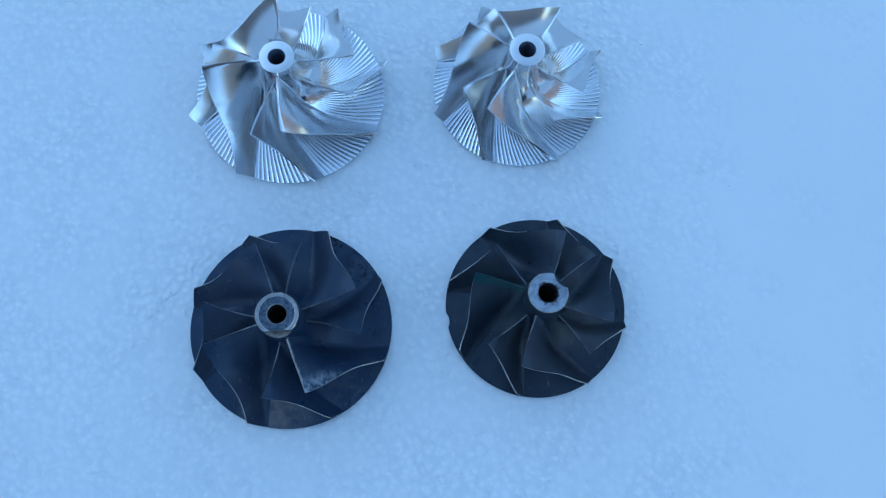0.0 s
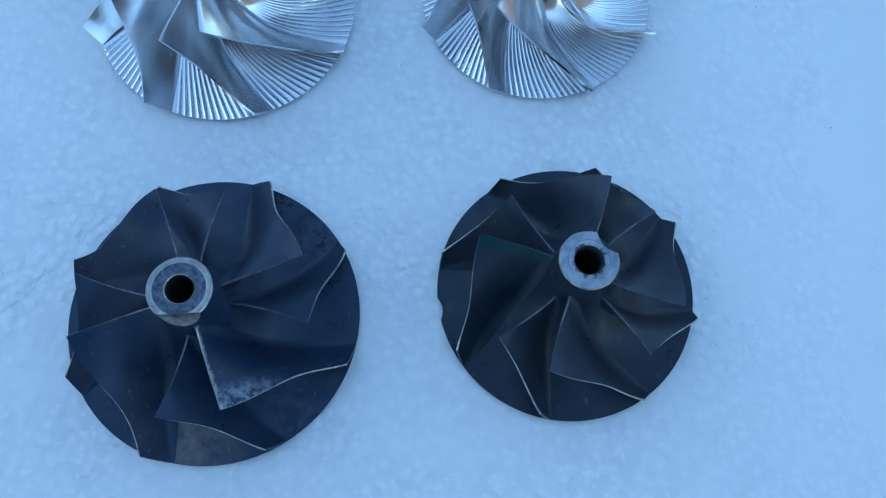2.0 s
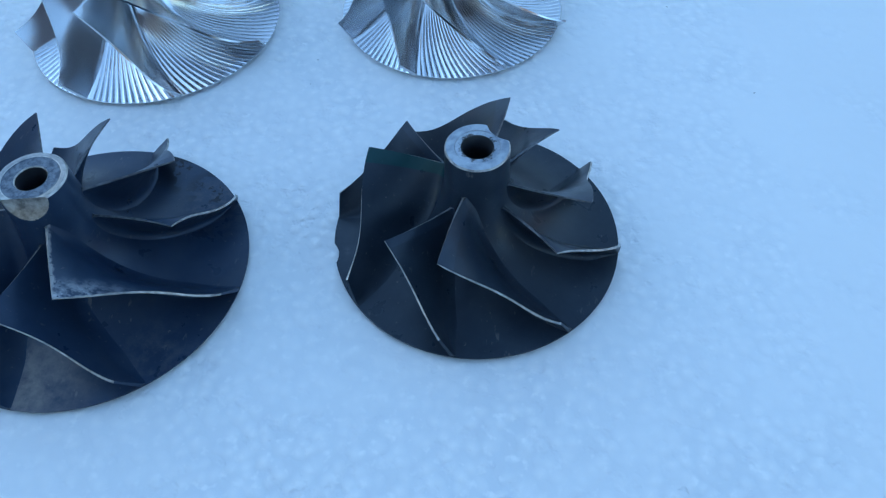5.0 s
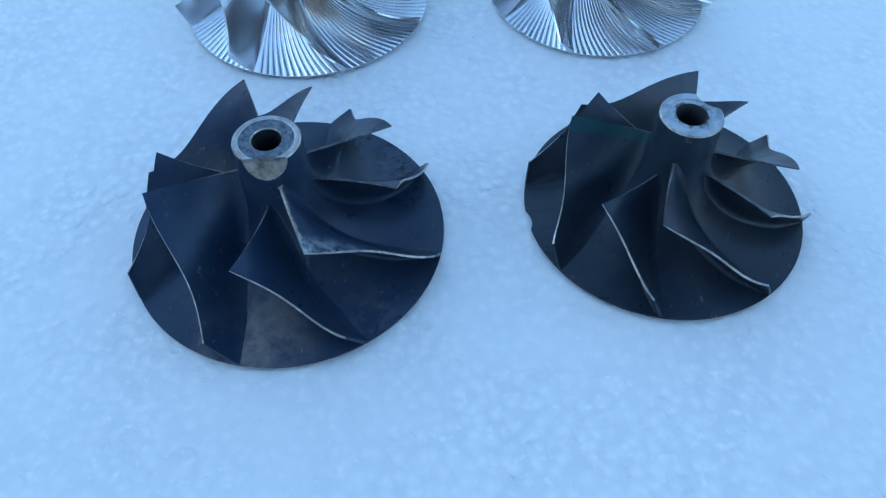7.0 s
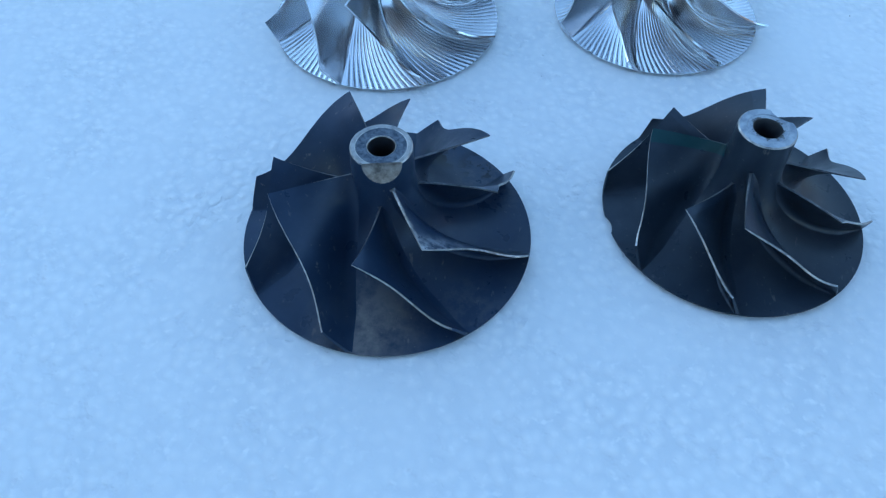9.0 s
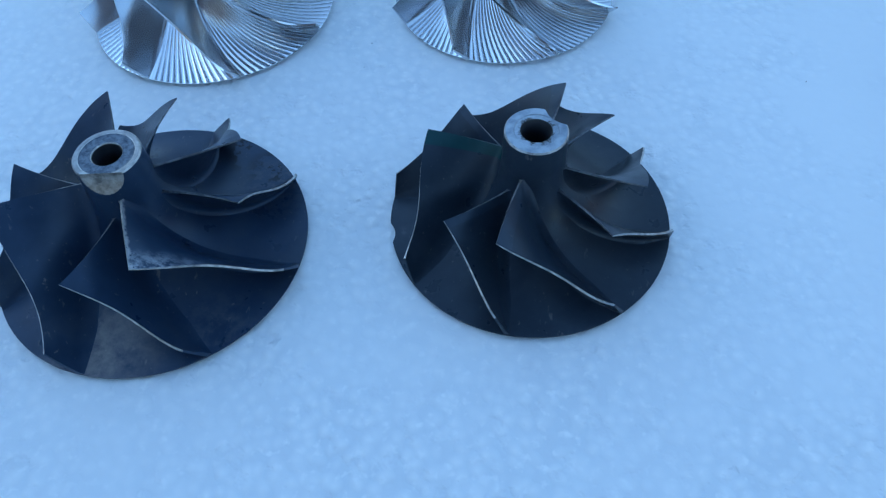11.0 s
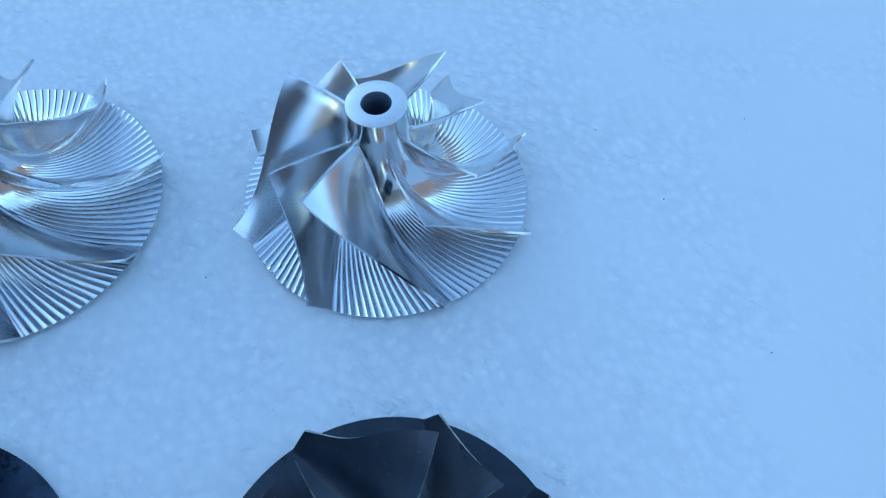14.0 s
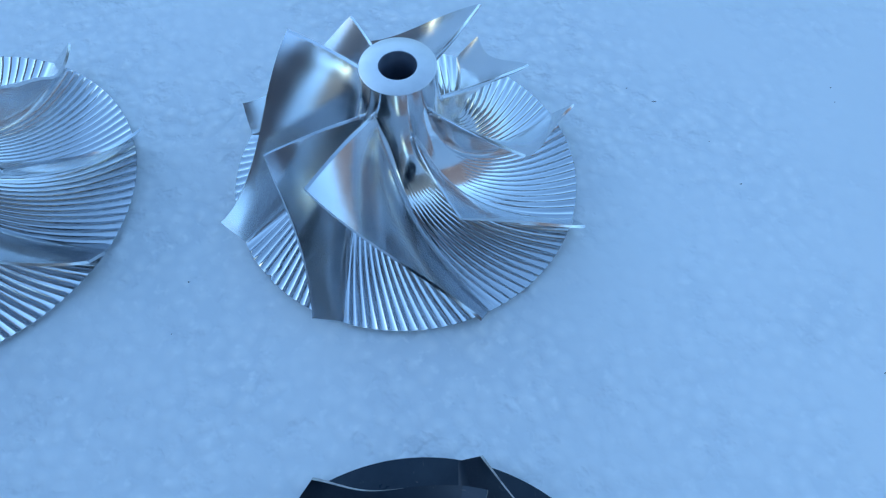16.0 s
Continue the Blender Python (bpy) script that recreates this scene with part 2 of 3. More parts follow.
WORN_EDGE = bare_material("rubbed_blade_edge", (0.22, 0.22, 0.22), (0.55, 0.54, 0.52))
RING = bare_material("scuffed_hub_ring", (0.030, 0.045, 0.070), (0.13, 0.155, 0.19), 0.40, 900.0)
RING_STAINED = ring_material()
RIM = bare_material("rubbed_disc_rim", (0.16, 0.165, 0.175), (0.42, 0.42, 0.42), 0.5, 200.0)
GROUND_FLAT = bare_material("ground_balance_flat", (0.15, 0.135, 0.12), (0.44, 0.395, 0.345), 0.36, 420.0)
DULL_EDGE = bare_material("dulled_blade_edge", (0.045, 0.055, 0.07), (0.17, 0.18, 0.195), 0.5, 700.0)
CAST_BEVEL = cast_material("filed_leading_edge", (0.015, 0.027, 0.045), (0.040, 0.060, 0.090), (0.20, 0.20, 0.20), 0.0)
GREEN = cast_material("green_tinted_cast_aluminium", (0.004, 0.036, 0.043), (0.010, 0.062, 0.072), (0.03, 0.09, 0.10), 0.0)
BORE_DARK = plain_material("dark_bore", (0.016, 0.020, 0.027), (0.032, 0.037, 0.045), 0.5, 300.0)
BORE_CLEAN = plain_material("clean_bore", (0.11, 0.14, 0.20), (0.17, 0.20, 0.27), 0.4, 300.0)
GRIT = plain_material("dark_grit", (0.02, 0.02, 0.02), (0.06, 0.05, 0.05), 0.8, 900.0)
GREY_BOARDS = plain_material("unseen_grey_boards", (0.20, 0.19, 0.18), (0.32, 0.30, 0.285), 0.7, 4.0)
RED_BOARDS = plain_material("red_brown_boards", (0.19, 0.145, 0.145), (0.27, 0.215, 0.21), 0.7, 4.0)
TIMBER = plain_material("brown_timber", (0.30, 0.26, 0.235), (0.43, 0.385, 0.355), 0.7, 4.0)
EARTH = plain_material("trodden_pale_ground", (0.42, 0.43, 0.45), (0.62, 0.63, 0.65), 0.9, 3.0)


# ---------------------------------------------------------------- building helpers
MM = 0.001


def mesh_from(name, verts, faces, mats, slots=None, smooth=True):
    me = bpy.data.meshes.new(name)
    me.from_pydata([tuple(p) for p in verts], [], faces)
    for m in mats:
        me.materials.append(m)
    if slots is not None:
        me.polygons.foreach_set("material_index", slots)
    me.polygons.foreach_set("use_smooth", [smooth] * len(me.polygons))
    me.update()
    return me


def sharpen(me, degrees):
    me.set_sharp_from_angle(angle=radians(degrees))


def part(name, me, parent, label=""):
    ob = new(name, me)
    ob.parent = parent
    return tagged(ob, label) if label else ob


def arc(u, start, end, power):
    """From start to end along a quarter bow: steep at its end, level at its start."""
    return start + (end - start) * (1 - np.cos(u * np.pi / 2)) ** power


def fall(u, start, end, power):
    return end + (start - end) * (1 - np.sin(u * np.pi / 2)) ** power


def bend(u, c, e=0.0):
    return u + c * u * (1 - u) + e * u * (1 - u) * (1 - 2 * u)


# Each wheel in millimetres and degrees. Shroud line of a blade: from (r, z) at the inlet to (rt, zt) at the rim while
# it turns by d; p, q, c, e shape it. root: z of the blade's foot at the hub; lead, trail: how far the foot runs behind / ahead.
WHEELS = {
    "A": dict(x=-53.40, y=134.26, R=38.33, nose=6.7, top=33.82, bore=3.2, thick=1.3, hub_z=31.0, hub_p=1.22, hub_q=1.0,
              full=dict(th=274.86, r=28.23, z=30.53, d=57.81, rt=40.93, zt=7.14, p=1.46, q=1.13, c=0.69, e=0.24, root=31.8, lead=-5.0, trail=7.0, hc=0.55),
              split=dict(th=248.72, r=28.54, z=23.83, d=38.58, rt=41.29, zt=7.16, p=1.18, q=1.00, c=0.48, e=0.14, root=23.0, lead=-5.0, trail=5.0, hc=0.35)),
    "B": dict(x=40.20, y=139.42, R=34.88, nose=6.9, top=32.74, bore=3.25, thick=1.1, hub_z=27.0, hub_p=1.22, hub_q=1.0,
              full=dict(th=235.08, r=25.97, z=26.80, d=57.59, rt=37.81, zt=5.93, p=1.52, q=0.83, c=0.51, e=-0.12, root=26.4, lead=-5.0, trail=4.5, hc=0.55),
              split=dict(th=293.75, r=26.03, z=21.77, d=42.38, rt=37.84, zt=5.73, p=1.34, q=0.71, c=0.40, e=-0.08, root=22.4, lead=-6.0, trail=5.5, hc=0.35)),
    "C": dict(x=-48.58, y=38.45, R=38.28, nose=7.75, top=33.15, bore=3.3, thick=1.3, hub_z=26.5, hub_p=1.05, hub_q=1.0,
              full=dict(th=-69.20, r=28.16, z=26.97, d=48.89, rt=38.45, zt=8.17, p=1.46, q=0.77, c=0.73, e=0.29, root=26.2, lead=-1.5, trail=9.0, hc=0.6),
              split=dict(th=-101.76, r=28.37, z=23.28, d=37.85, rt=38.30, zt=7.20, p=1.28, q=0.75, c=0.40, e=0.29, root=21.0, lead=8.0, trail=6.5, hc=0.35)),
    "D": dict(x=45.27, y=46.58, R=34.89, nose=7.4, top=31.87, bore=3.3, thick=1.4, hub_z=23.8, hub_p=1.05, hub_q=1.0,
              full=dict(th=250.20, r=26.22, z=23.20, d=50.40, rt=34.74, zt=7.55, p=1.39, q=0.91, c=0.69, e=0.38, root=23.2, lead=-4.5, trail=5.5, hc=0.6),
              split=dict(th=308.82, r=26.10, z=20.31, d=36.45, rt=34.68, zt=7.45, p=1.06, q=0.70, c=0.32, e=0.07, root=18.4, lead=6.0, trail=4.8, hc=0.35)),
}


def hub_line(w, u):
    """Radius and height of the hub's flank, u from the nose (0) to the rim (1)."""
    return arc(u, w["nose"], w["R"], w["hub_p"]), fall(u, w["hub_z"], w["thick"], w["hub_q"])


def foot_turn(w, b, uh):
    """How far the foot of a blade has turned where the hub's flank is at uh; and where along the flank the foot begins."""
    grid_u = np.linspace(0, 1, 400)
    u0 = float(np.interp(-b["root"], -hub_line(w, grid_u)[1], grid_u))
    u = np.clip((uh - u0) / (1 - u0), 0, 1)
    return b["lead"] + (b["d"] + b["trail"] - b["lead"]) * bend(u, b["hc"]), u0


def blade_mesh(name, w, b, mats, thin, edge_slot=1, lead_slot=0, nose_slot=0, sharp=True, fillet=2.4):
    """One blade about the wheel's axis, standing at the angle 0: a ruled skin between the hub and the shroud line, with
    thickness and a round fillet that runs out onto the hub. Its UV holds millimetres from the leading and the outer edge."""
    u = np.r_[0.0, 0.012, 0.024, np.linspace(0.05, 1, 38)]
    rs, zs = arc(u, b["r"], b["rt"], b["p"]), fall(u, b["z"], b["zt"], b["q"])
    ts = b["d"] * bend(u, b["c"], b["e"])
    u0 = foot_turn(w, b, 0.0)[1]
    uh = u0 + (1 - u0) * u
    rh, zh = hub_line(w, uh)
    th = foot_turn(w, b, uh)[0]
    tip = np.stack([rs * np.cos(np.radians(ts)), rs * np.sin(np.radians(ts)), zs], -1)
    base = np.stack([rh * np.cos(np.radians(th)), rh * np.sin(np.radians(th)), zh], -1)
    span = np.linalg.norm(tip - base, axis=1)
    rf = np.minimum(fillet * (0.3 + 0.7 * np.clip(u / 0.12, 0, 1)) * (1 - 0.75 * np.clip((u - 0.8) / 0.2, 0, 1)), 0.45 * span)
    phi = np.radians(np.linspace(0, 90, 7))
    low = rf[:, None] * (1 - np.cos(phi))[None, :] / span[:, None]
    up = low[:, -1:] + (1 - low[:, -1:]) * np.linspace(0, 1, 11)[None, 1:]
    v = np.concatenate([low, up], 1)
    nu, nv = v.shape
    r = rh[:, None] + (rs - rh)[:, None] * v
    z = zh[:, None] + (zs - zh)[:, None] * v
    a = np.radians(th[:, None] + (ts - th)[:, None] * v)
    mid = np.stack([r * np.cos(a), r * np.sin(a), z], -1)
    n = np.cross(np.gradient(mid, axis=0), np.gradient(mid, axis=1))
    n /= np.linalg.norm(n, axis=-1, keepdims=True) + 1e-9
    # the fillet spreads along the hub, square to the foot
    pr, pz = np.gradient(rh), np.gradient(zh)
    long = np.hypot(pr, pz) + 1e-9
    flank = np.stack([-pz / long * np.cos(a[:, 0]), -pz / long * np.sin(a[:, 0]), pr / long], -1)
    out = np.cross(np.gradient(mid[:, 0], axis=0), flank)
    out /= np.linalg.norm(out, axis=-1, keepdims=True) + 1e-9
    out *= np.sign(np.sum(out * n[:, 8], -1, keepdims=True))
    spread = np.zeros((nu, nv))
    spread[:, :7] = rf[:, None] * (1 - np.sin(phi))[None, :]
    if sharp:
        half = (thin * 0.5 + 0.22 * (1 - v)) * (0.6 + 0.4 * np.clip(u / 0.08, 0, 1))[:, None]
    else:
        half = (thin * 0.5 + 0.12 * (1 - v)) * (0.25 + 0.75 * np.clip(u / 0.012, 0, 1))[:, None]
    line_u = np.linspace(0, 1, 300)
    lr, lz = hub_line(w, line_u)
    lr, lz = np.r_[np.full(30, w["nose"]), lr], np.r_[np.linspace(w["top"], w["hub_z"], 30, endpoint=False), lz]
    ease = np.zeros(nv)
    ease[:7] = np.cos(phi) ** 2
    sides = []
    for way in (1, -1):
        side = mid + way * (n * half[..., None] + out[:, None, :] * spread[..., None])
        sr, sz = np.hypot(side[:, 0, 0], side[:, 0, 1]), side[:, 0, 2]
        near = np.argmin((sr[:, None] - lr) ** 2 + (sz[:, None] - lz) ** 2, axis=1)
        dr, dz = lr[near] - sr - 0.1, lz[near] - sz - 0.12
        rr = np.hypot(side[..., 0], side[..., 1])
        scale = (rr + dr[:, None] * ease) / rr
        side[..., 0] *= scale
        side[..., 1] *= scale
        side[..., 2] += dz[:, None] * ease
        sides.append(side.reshape(-1, 3))
    verts = np.concatenate(sides) * MM
    k = nu * nv
    faces, slots = [], []
    for i in range(nu - 1):
        for j in range(nv - 1):
            q = [i * nv + j, (i + 1) * nv + j, (i + 1) * nv + j + 1, i * nv + j + 1]
            faces.append(q)
            slots.append(0)
            faces.append([k + p for p in reversed(q)])
            slots.append(lead_slot if u[i] < 0.07 else 0)
        q = [i * nv + nv - 1, (i + 1) * nv + nv - 1]
        faces.append([q[0], q[1], k + q[1], k + q[0]])
        slots.append(edge_slot)
        q = [i * nv, (i + 1) * nv]
        faces.append([q[1], q[0], k + q[0], k + q[1]])
        slots.append(0)
    for j in range(nv - 1):
        faces.append([j, j + 1, k + j + 1, k + j])
        slots.append(nose_slot)
        e = (nu - 1) * nv + j
        faces.append([e + 1, e, k + e, k + e + 1])
        slots.append(0)
    chord = np.r_[0, np.cumsum(np.linalg.norm(np.diff(tip, axis=0), axis=1))]
    marks = np.stack(np.broadcast_arrays(chord[:, None], (1 - v) * span[:, None]), -1).reshape(-1, 2)
    marks = np.concatenate([marks, marks])
    if not sharp:
        # the cutter leaves a small ball where the leading edge meets the hub
        ball = bmesh.new()
        bmesh.ops.create_uvsphere(ball, u_segments=10, v_segments=7, radius=0.00065)
        here = Vector(mid[1, 4]) * MM
        first = len(verts)
        verts = np.concatenate([verts, [tuple(p.co + here) for p in ball.verts]])
        marks = np.concatenate([marks, np.zeros((len(ball.verts), 2))])
        for f in ball.faces:
            faces.append([first + p.index for p in f.verts])
            slots.append(edge_slot)
        ball.free()
    me = mesh_from(name, verts, faces, mats, slots)
    where = np.empty(len(me.loops), np.int32)
    me.loops.foreach_get("vertex_index", where)
    me.uv_layers.new(name="edges").data.foreach_set("uv", marks[where].astype(np.float32).ravel())
    sharpen(me, 40 if sharp else 19)
    return me


GROOVE = 0.29        # depth of the cutter grooves, in millimetres


def hub_mesh(name, w, mats, grooves=0, cut=None, bite=None, notch=None):
    """The disc and hub in one: flank, nose, end face, bore and back, turned about the axis.
    grooves: cutter grooves round the flank; cut: a hollow-ground flat (angle, offset, curve, depth) on the nose; bite: a nick in the rim."""
    count = grooves * 8 if grooves else 360
    flank = np.linspace(1, 0, 44)
    r1, z1 = hub_line(w, flank)
    top, nose, bore, R = w["top"], w["nose"], w["bore"], w["R"]
    steps = 10 if grooves else 40
    nose_z = np.linspace(w["hub_z"], top - (0.12 if grooves else 0.35), steps)[1:]
    line = [(R * 0.45, 0.0, 2), (R * 0.6, 0.15, 2), (R - 0.2, w["thick"] - 0.5, 2), (R, w["thick"] - 0.35, 2)] + [(a, c, 0) for a, c in zip(r1, z1)]
    line += [(nose - 0.25 * i / steps, c, 0) for i, c in enumerate(nose_z)]
    bevel = 0.12 if grooves else 0.3
    line += [(nose - 0.25 - bevel, top, 1 if grooves else 5)]
    if grooves:
        line += [(bore + 0.1, top, 1), (bore, top - 0.1, 3)]
    elif cut:
        line += [(bore + 3.0, top, 2), (bore + 2.8, top - 0.14, 5), (bore + 2.3, top - 0.18, 1), (bore + 0.25, top - 0.15, 1), (bore, top - 0.4, 5)]
    else:
        line += [(bore + 1.75, top, 1), (bore + 1.6, top - 0.15, 1), (bore + 1.25, top - 0.15, 1), (bore + 1.1, top - 0.05, 1), (bore + 0.3, top - 0.1, 1), (bore, top - 0.5, 3)]
    line += [(bore, top - 5.0, 3), (bore, 0.0, 3)]
    twist_u = np.linspace(0, 1, 200)
    verts, slot_of = [], []
    b = w["full"]
    phi = np.arange(count) / count * 2 * np.pi
    for i, (r, z, s) in enumerate(line):
        ang, rr, zz = phi.copy(), np.full(count, r), np.full(count, z)
        if grooves and 4 <= i < 4 + len(flank):
            u = flank[i - 4]
            turn = foot_turn(w, b, u)[0]
            ang = phi + np.radians(turn)
            x = (phi * grooves / (2 * np.pi)) % 1.0
            plain = np.ones(count)
            for kind in ("full", "split"):
                foot, begin = foot_turn(w, w[kind], u)
                if u >= begin:
                    gap = np.abs((np.degrees(ang) - foot - w[kind]["th"] + 45) % 90 - 45)
                    plain *= np.clip((np.radians(gap) * r * 0.85 - 0.9) / 0.9, 0, 1)
            h = GROOVE * (r / R) ** 1.3 * (4 * (x - 0.5) ** 2 - 0.5) * plain * np.clip((r - 10.0) / 5.0, 0, 1)
            slope = math.atan2(np.sin(u * np.pi / 2), np.cos(u * np.pi / 2))
            zz = zz + h * math.sin(slope)
            rr = rr + h * math.cos(slope) * (1 if u < 0.97 else 0)
        elif grooves and i < 4:
            ang = phi + np.radians(b["lead"] + (b["d"] + b["trail"] - b["lead"]))
        elif grooves:
            ang = phi + np.radians(b["lead"])
        if bite and 2 <= i < 7:
            off = (np.degrees(ang) - bite[0] + 180) % 360 - 180
            rr = rr - bite[2] * np.clip(1 - (off / bite[1]) ** 2, 0, 1)
        x, y = rr * np.cos(ang), rr * np.sin(ang)
        for p in zip(x, y, zz):
            verts.append(p)
        slot_of.append(s)
    verts = np.array(verts)
    cut_on = np.zeros(len(verts), bool)
    if cut:
        ca, sa = math.cos(radians(cut[0])), math.sin(radians(cut[0]))
        along = verts[:, 0] * ca + verts[:, 1] * sa
        limit = cut[1] + 0.05 * (top - verts[:, 2]) + cut[2] * (top - verts[:, 2]) ** 2
        near = (verts[:, 2] > top - cut[3]) & (np.hypot(verts[:, 0], verts[:, 1]) > bore + 0.4)
        over = near & (along > limit)
        verts[over, 0] -= (along - limit)[over] * ca
        verts[over, 1] -= (along - limit)[over] * sa
        cut_on = over
    if notch:
        # a round-bottomed bite milled into the edge of the nose
        ca, sa = math.cos(radians(notch[0])), math.sin(radians(notch[0]))
        px, py = notch[1] * ca, notch[1] * sa
        gap = np.hypot(verts[:, 0] - px, verts[:, 1] - py)
        radius = notch[2] - notch[4] * np.clip(top - verts[:, 2], 0, None)
        over = (verts[:, 2] > top - notch[3]) & (gap < radius) & (np.hypot(verts[:, 0], verts[:, 1]) > bore + 0.3)
        push = np.where(over, radius / np.maximum(gap, 1e-6), 1.0)
        verts[:, 0], verts[:, 1] = px + (verts[:, 0] - px) * push, py + (verts[:, 1] - py) * push
        cut_on = over
    faces, slots = [], []
    rows = len(line)
    for i in range(rows - 1):
        for j in range(count):
            k = (j + 1) % count
            q = [i * count + j, i * count + k, (i + 1) * count + k, (i + 1) * count + j]
            faces.append(q)
            slots.append(4 if (cut or notch) and sum(cut_on[p] for p in q) >= 3 else slot_of[i + 1] if slot_of[i + 1] != 0 else 0)
    for j in range(count):
        k = (j + 1) % count
        faces.append([(rows - 1) * count + j, (rows - 1) * count + k, k, j])
        slots.append(3)
    me = mesh_from(name, verts * MM, faces, mats, slots)
    sharpen(me, 38)
    return me


def compressor_wheel(key, label, hub_mats, blade_mats, thin, grooves=0, cut=None, bite=None, notch=None, special=None, lead_slot=0, nose_slot=0, sharp=True, fillet=2.6):
    w = WHEELS[key]
    wheel = new("compressor_wheel")
    tagged(wheel, label, "compressor wheel", "compressor wheels on the foam board")
    wheel.matrix_basis = pose(w["x"] * MM, w["y"] * MM, 0)
    part("hub", hub_mesh("hub", w, hub_mats, grooves, cut, bite, notch), wheel)
    for name, kind in (("full_blade", "full"), ("splitter_blade", "split")):
        b = w[kind]
        me = blade_mesh(name, w, b, blade_mats, thin, lead_slot=lead_slot, nose_slot=nose_slot if sharp else 1, sharp=sharp, fillet=fillet)
        for k in range(4):
            use, text = me, ""
            if special and (kind, k) in special:
                mats, text, slot, rubbed = special[(kind, k)]
                use = blade_mesh(name, w, b, mats, thin, lead_slot=slot, nose_slot=rubbed, fillet=fillet)
            blade = part(name, use, wheel, text)
            blade.matrix_basis = pose(0, 0, 0, 0, 0, b["th"] + 90 * k)
    return wheel


# ---------------------------------------------------------------- the setting
def sheet(name, size, z, mat, cuts=1):
    bm = bmesh.new()
    bmesh.ops.create_grid(bm, x_segments=cuts, y_segments=cuts, size=size)
    me = bpy.data.meshes.new(name)
    bm.to_mesh(me)
    bm.free()
    me.materials.append(mat)
    ob = new(name, me)
    ob.location.z = z
    return ob


def foam_board():
    """A thick sheet of bead foam; its upper face carries the shallow pits between the beads."""
    x0, x1, y0, y1, step = -0.30, 0.34, -0.12, 0.42, 0.0016
    xs, ys = np.arange(x0, x1, step), np.arange(y0, y1, step)
    xs, ys = np.r_[-0.75, xs, 0.79], np.r_[-0.55, ys, 0.80]
    ny = len(ys)
    verts = []
    for i, x in enumerate(xs):
        for j, y in enumerate(ys):
            z = 0.0
            if 0 < i < len(xs) - 1 and 0 < j < ny - 1:
                pit = max(0.0, noise.noise((x * 170, y * 170, 0.3))) * max(0.0, 0.6 - min(1.0, max(0.0, (x - 0.08) / 0.07)) + 1.4 * noise.noise((x * 18, y * 18, 5.0)))
                z = -0.00045 * pit - 0.00012 * (1 + noise.noise((x * 60, y * 60, 1.0)))
            else:
                z = -0.0001
            verts.append((x, y, z))
    faces = [(i * ny + j, (i + 1) * ny + j, (i + 1) * ny + j + 1, i * ny + j + 1) for i in range(len(xs) - 1) for j in range(ny - 1)]
    # the sides and the underside
    n0 = len(verts)
    a, b, c, d = xs[0], xs[-1], ys[0], ys[-1]
    verts += [(a, c, -0.05), (b, c, -0.05), (b, d, -0.05), (a, d, -0.05)]
    last = (len(xs) - 1) * ny
    faces.append((n0, n0 + 3, n0 + 2, n0 + 1))
    faces.append(tuple([n0, n0 + 1] + [i * ny for i in range(len(xs) - 1, -1, -1)]))
    faces.append(tuple([n0 + 2, n0 + 3] + [i * ny + ny - 1 for i in range(len(xs))]))
    faces.append(tuple([n0 + 3, n0] + list(range(ny))))
    faces.append(tuple([n0 + 1, n0 + 2] + [last + j for j in range(ny - 1, -1, -1)]))
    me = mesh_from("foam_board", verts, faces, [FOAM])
    sharpen(me, 45)
    return tagged(new("foam_board", me), "white expanded polystyrene board with faint bead pits", "foam board")


tagged(sheet("ground", 2000, -0.05, EARTH, 2), "pale trodden ground under the foam board", "ground", kind="structure")
foam_board()


def board_wall(name, x, y, turn, length, height, mat, label):
    """Plain boarded wall, added out of view to shape the light; it shows only as a reflection in the bright metal."""
    bm = bmesh.new()
    for i in range(round(height / 0.2)):
        box = bmesh.ops.create_cube(bm, size=1.0)["verts"]
        for v in box:
            v.co = Vector((v.co.x * length, v.co.y * 0.12 + 0.012 * (i % 2), (v.co.z + 0.5) * 0.195 + 0.2 * i))
    me = bpy.data.meshes.new(name)
    bm.to_mesh(me)
    bm.free()
    me.materials.append(mat)
    ob = tagged(new(name, me), label, "wall", kind="structure")
    ob.matrix_basis = pose(x, y, -0.05, 0, 0, turn)
    return ob


# added out of view: darkens the low southern sky in reflections
board_wall("unseen_wall_south", -0.5, -4.6, 0, 12.0, 2.0, TIMBER, "unseen brown timber-clad wall on the pale ground, added for reflections in the metal")


def unseen_roof():
    """Boarded roof on four posts, added out of view for a brown band; it shows only as a reflection in the bright
    metal.
    """
    roof = tagged(new("unseen_roof"), "unseen dull red-brown boarded roof on square posts, added for reflections in the metal", "roof", kind="structure")
    for i in range(12):
        bm = bmesh.new()
        bmesh.ops.create_cube(bm, size=1.0)
        for v in bm.verts:
            v.co = Vector((-0.6 + v.co.x * 6.6, -3.12 + 0.16 * i + v.co.y * 0.152, 2.42 + v.co.z * 0.05))
        me = bpy.data.meshes.new("roof_board")
        bm.to_mesh(me)
        bm.free()
        me.materials.append(RED_BOARDS)
        part("roof_board", me, roof)
    for x in (-3.7, 2.5):
        for y in (-3.05, -1.5):
            bm = bmesh.new()
            bmesh.ops.create_cube(bm, size=1.0)
            for v in bm.verts:
                v.co = Vector((x + v.co.x * 0.1, y + v.co.y * 0.1, 1.17 + v.co.z * 2.44))
            me = bpy.data.meshes.new("post")
            bm.to_mesh(me)
            bm.free()
            me.materials.append(TIMBER)
            part("post", me, roof)
    return roof


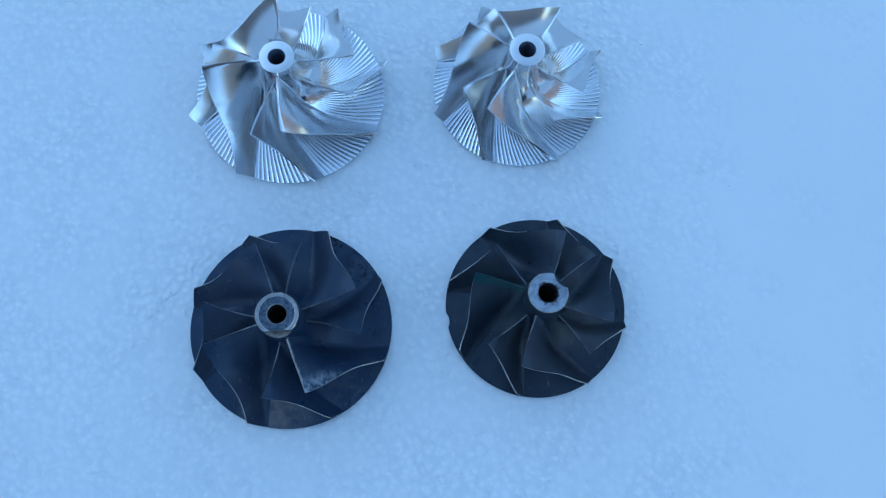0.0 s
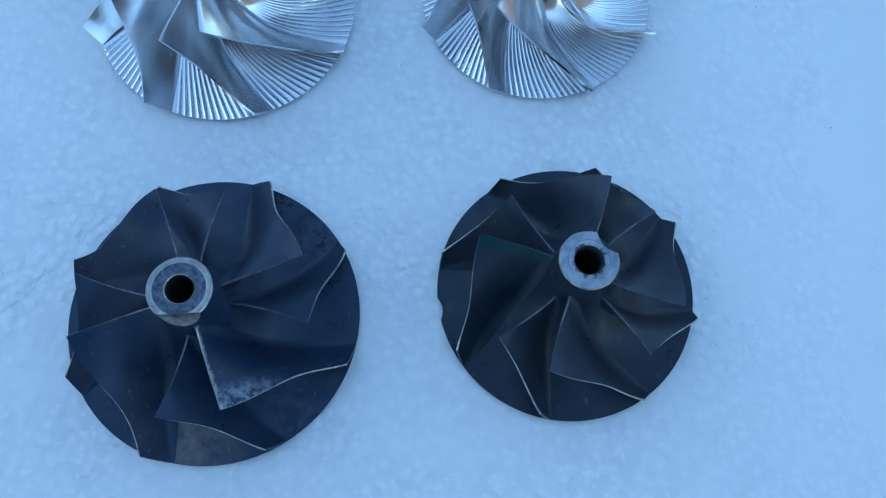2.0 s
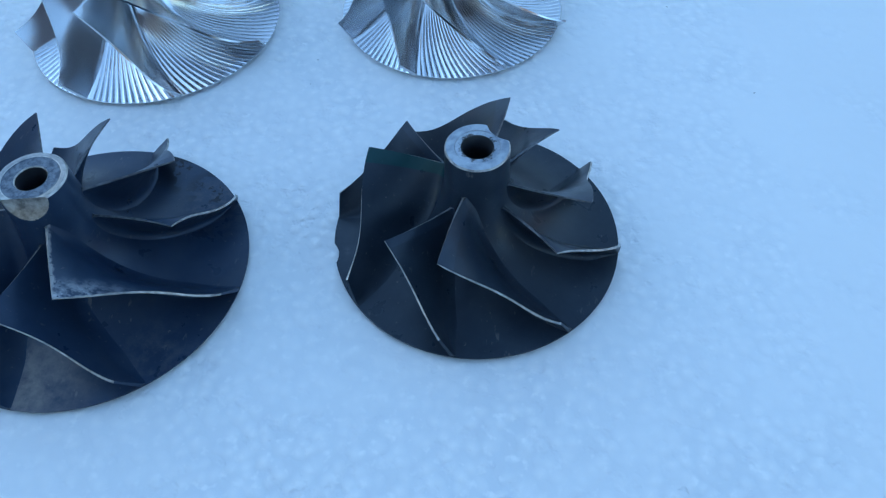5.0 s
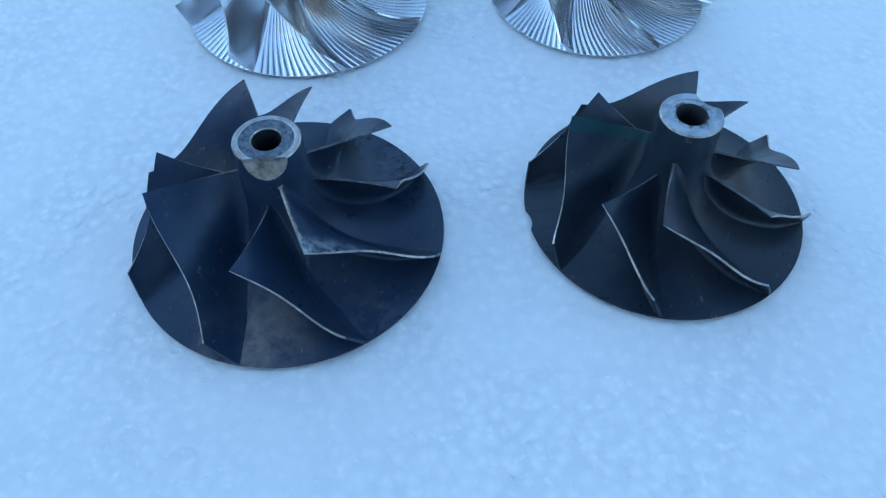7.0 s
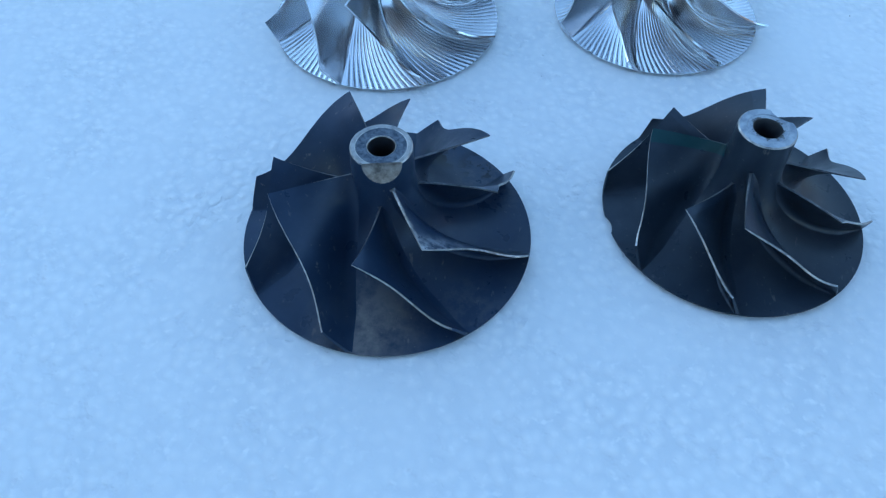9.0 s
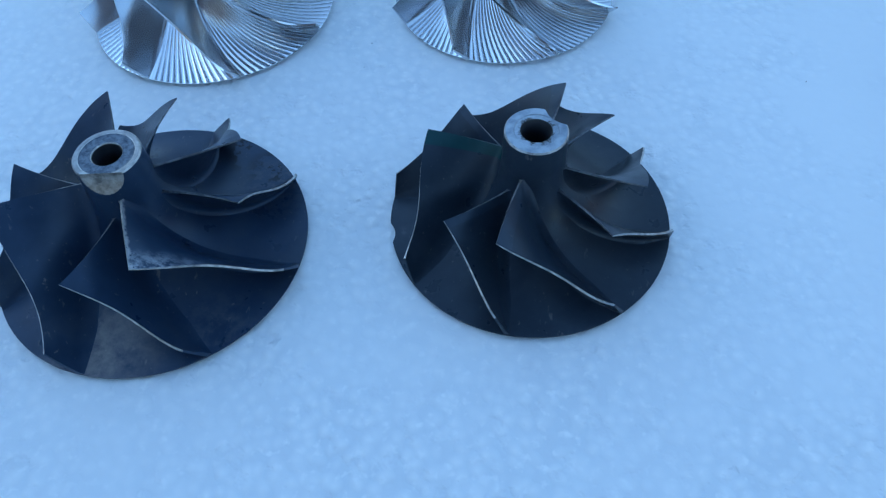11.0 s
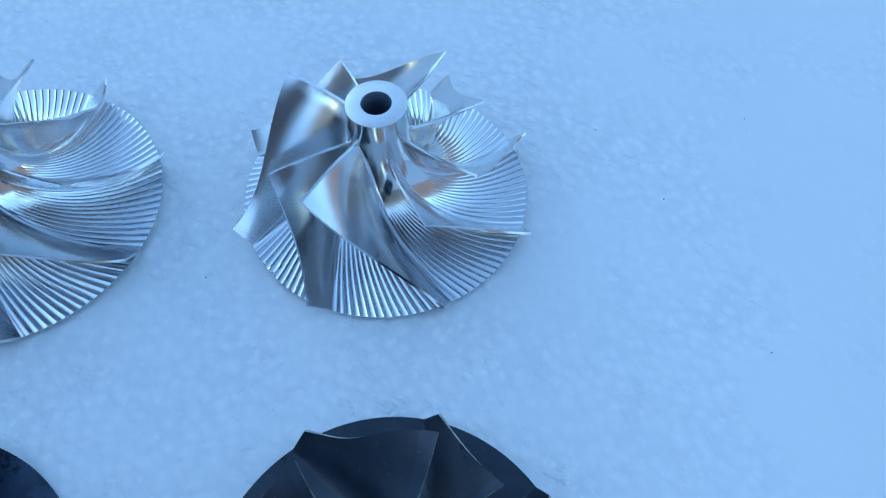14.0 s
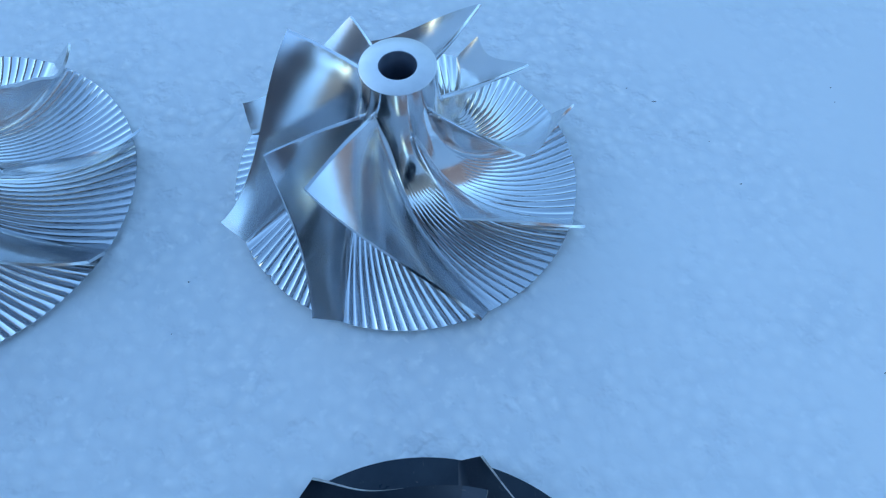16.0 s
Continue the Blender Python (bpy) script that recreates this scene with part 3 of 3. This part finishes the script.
unseen_roof()
# added out of view: east and north cover bright low sky, west hides the sun
board_wall("unseen_wall_east", 5.0, 1.4, 90, 9.0, 1.8, RED_BOARDS, "unseen dull red-brown boarded wall on the pale ground, added to shape light and reflections")
board_wall("unseen_wall_north", -0.5, 6.5, 0, 10.0, 1.8, GREY_BOARDS, "unseen grey boarded wall on the pale ground, added to cover the bright low sky")
board_wall("unseen_wall_west", -5.5, 1.4, 90, 9.0, 2.8, RED_BOARDS, "unseen dull red-brown boarded wall on the pale ground, added to shape light and reflections")

# ---------------------------------------------------------------- the four wheels
compressor_wheel("A", "larger bright machined aluminium compressor wheel, grooved disc, on white foam",
                 [BILLET_MARKED, TURNED, BILLET, BORE_CLEAN, BILLET], [SATIN, SATIN], 0.55, sharp=False, fillet=1.5, grooves=120)
compressor_wheel("B", "smaller bright machined aluminium compressor wheel, grooved disc, on white foam",
                 [BILLET, TURNED, BILLET, BORE_CLEAN, BILLET], [SATIN, SATIN], 0.55, sharp=False, fillet=1.5, grooves=120, bite=(223.0, 1.1, 0.6))
compressor_wheel("C", "larger sooty black cast compressor wheel with a ground hub flat",
                 [CAST_FILMED, RING, RIM, BORE_DARK, GROUND_FLAT, WORN_EDGE], [CAST_BROWN, WORN_EDGE, DULL_EDGE], 0.5, nose_slot=2,
                 cut=(-86.0, 5.75, 0.07, 5.6),
                 special={("full", 0): ([CAST_PITTED, WORN_EDGE], "pitted and scuffed blade", 0, 1)})
compressor_wheel("D", "smaller dark grey cast compressor wheel with a nicked hub ring",
                 [CAST_GREY, RING_STAINED, RIM, BORE_DARK, CAST_GREY, WORN_EDGE], [CAST_GREY, WORN_EDGE, CAST_BEVEL, DULL_EDGE], 0.5, lead_slot=2, nose_slot=3,
                 notch=(43.0, 10.9, 5.8, 3.2, 0.4), bite=(189.0, 5.0, 1.0),
                 special={("full", 3): ([CAST_GREY, WORN_EDGE, GREEN], "blade with a green-tinted leading edge", 2, 2)})


# ---------------------------------------------------------------- grit on the foam
def grit(x, y, length, width, turn):
    bm = bmesh.new()
    bmesh.ops.create_icosphere(bm, subdivisions=1, radius=0.5)
    for v in bm.verts:
        v.co *= 1 + 0.3 * noise.noise(v.co * 3 + Vector((x * 99, y * 99, 0)))
        v.co = Vector((v.co.x * length, v.co.y * width, v.co.z * width * 0.7))
    me = bpy.data.meshes.new("grit")
    bm.to_mesh(me)
    bm.free()
    me.materials.append(GRIT)
    ob = new("grit", me)
    ob.matrix_basis = pose(x, y, width * 0.2, 0, 0, turn)
    return tagged(ob, "tiny dark speck of grit on white foam", "grit", "specks of grit on the foam")


for gx, gy, gl, gw, gt in ((0.1090, 0.1380, 0.0005, 0.0003, 10), (0.1341, 0.1642, 0.0004, 0.0003, 40), (0.1339, 0.1600, 0.0002, 0.0002, 0), (0.0942, 0.1602, 0.0011, 0.0002, -6),
                           (0.1044, 0.1490, 0.0003, 0.0002, 0), (-0.0007, 0.1151, 0.0004, 0.0003, 0), (-0.0020, 0.1043, 0.0003, 0.0002, 60), (0.0887, 0.1641, 0.0004, 0.0002, 30), (0.1267, 0.0970, 0.0008, 0.0002, 20)):
    grit(gx, gy, gl, gw, gt)
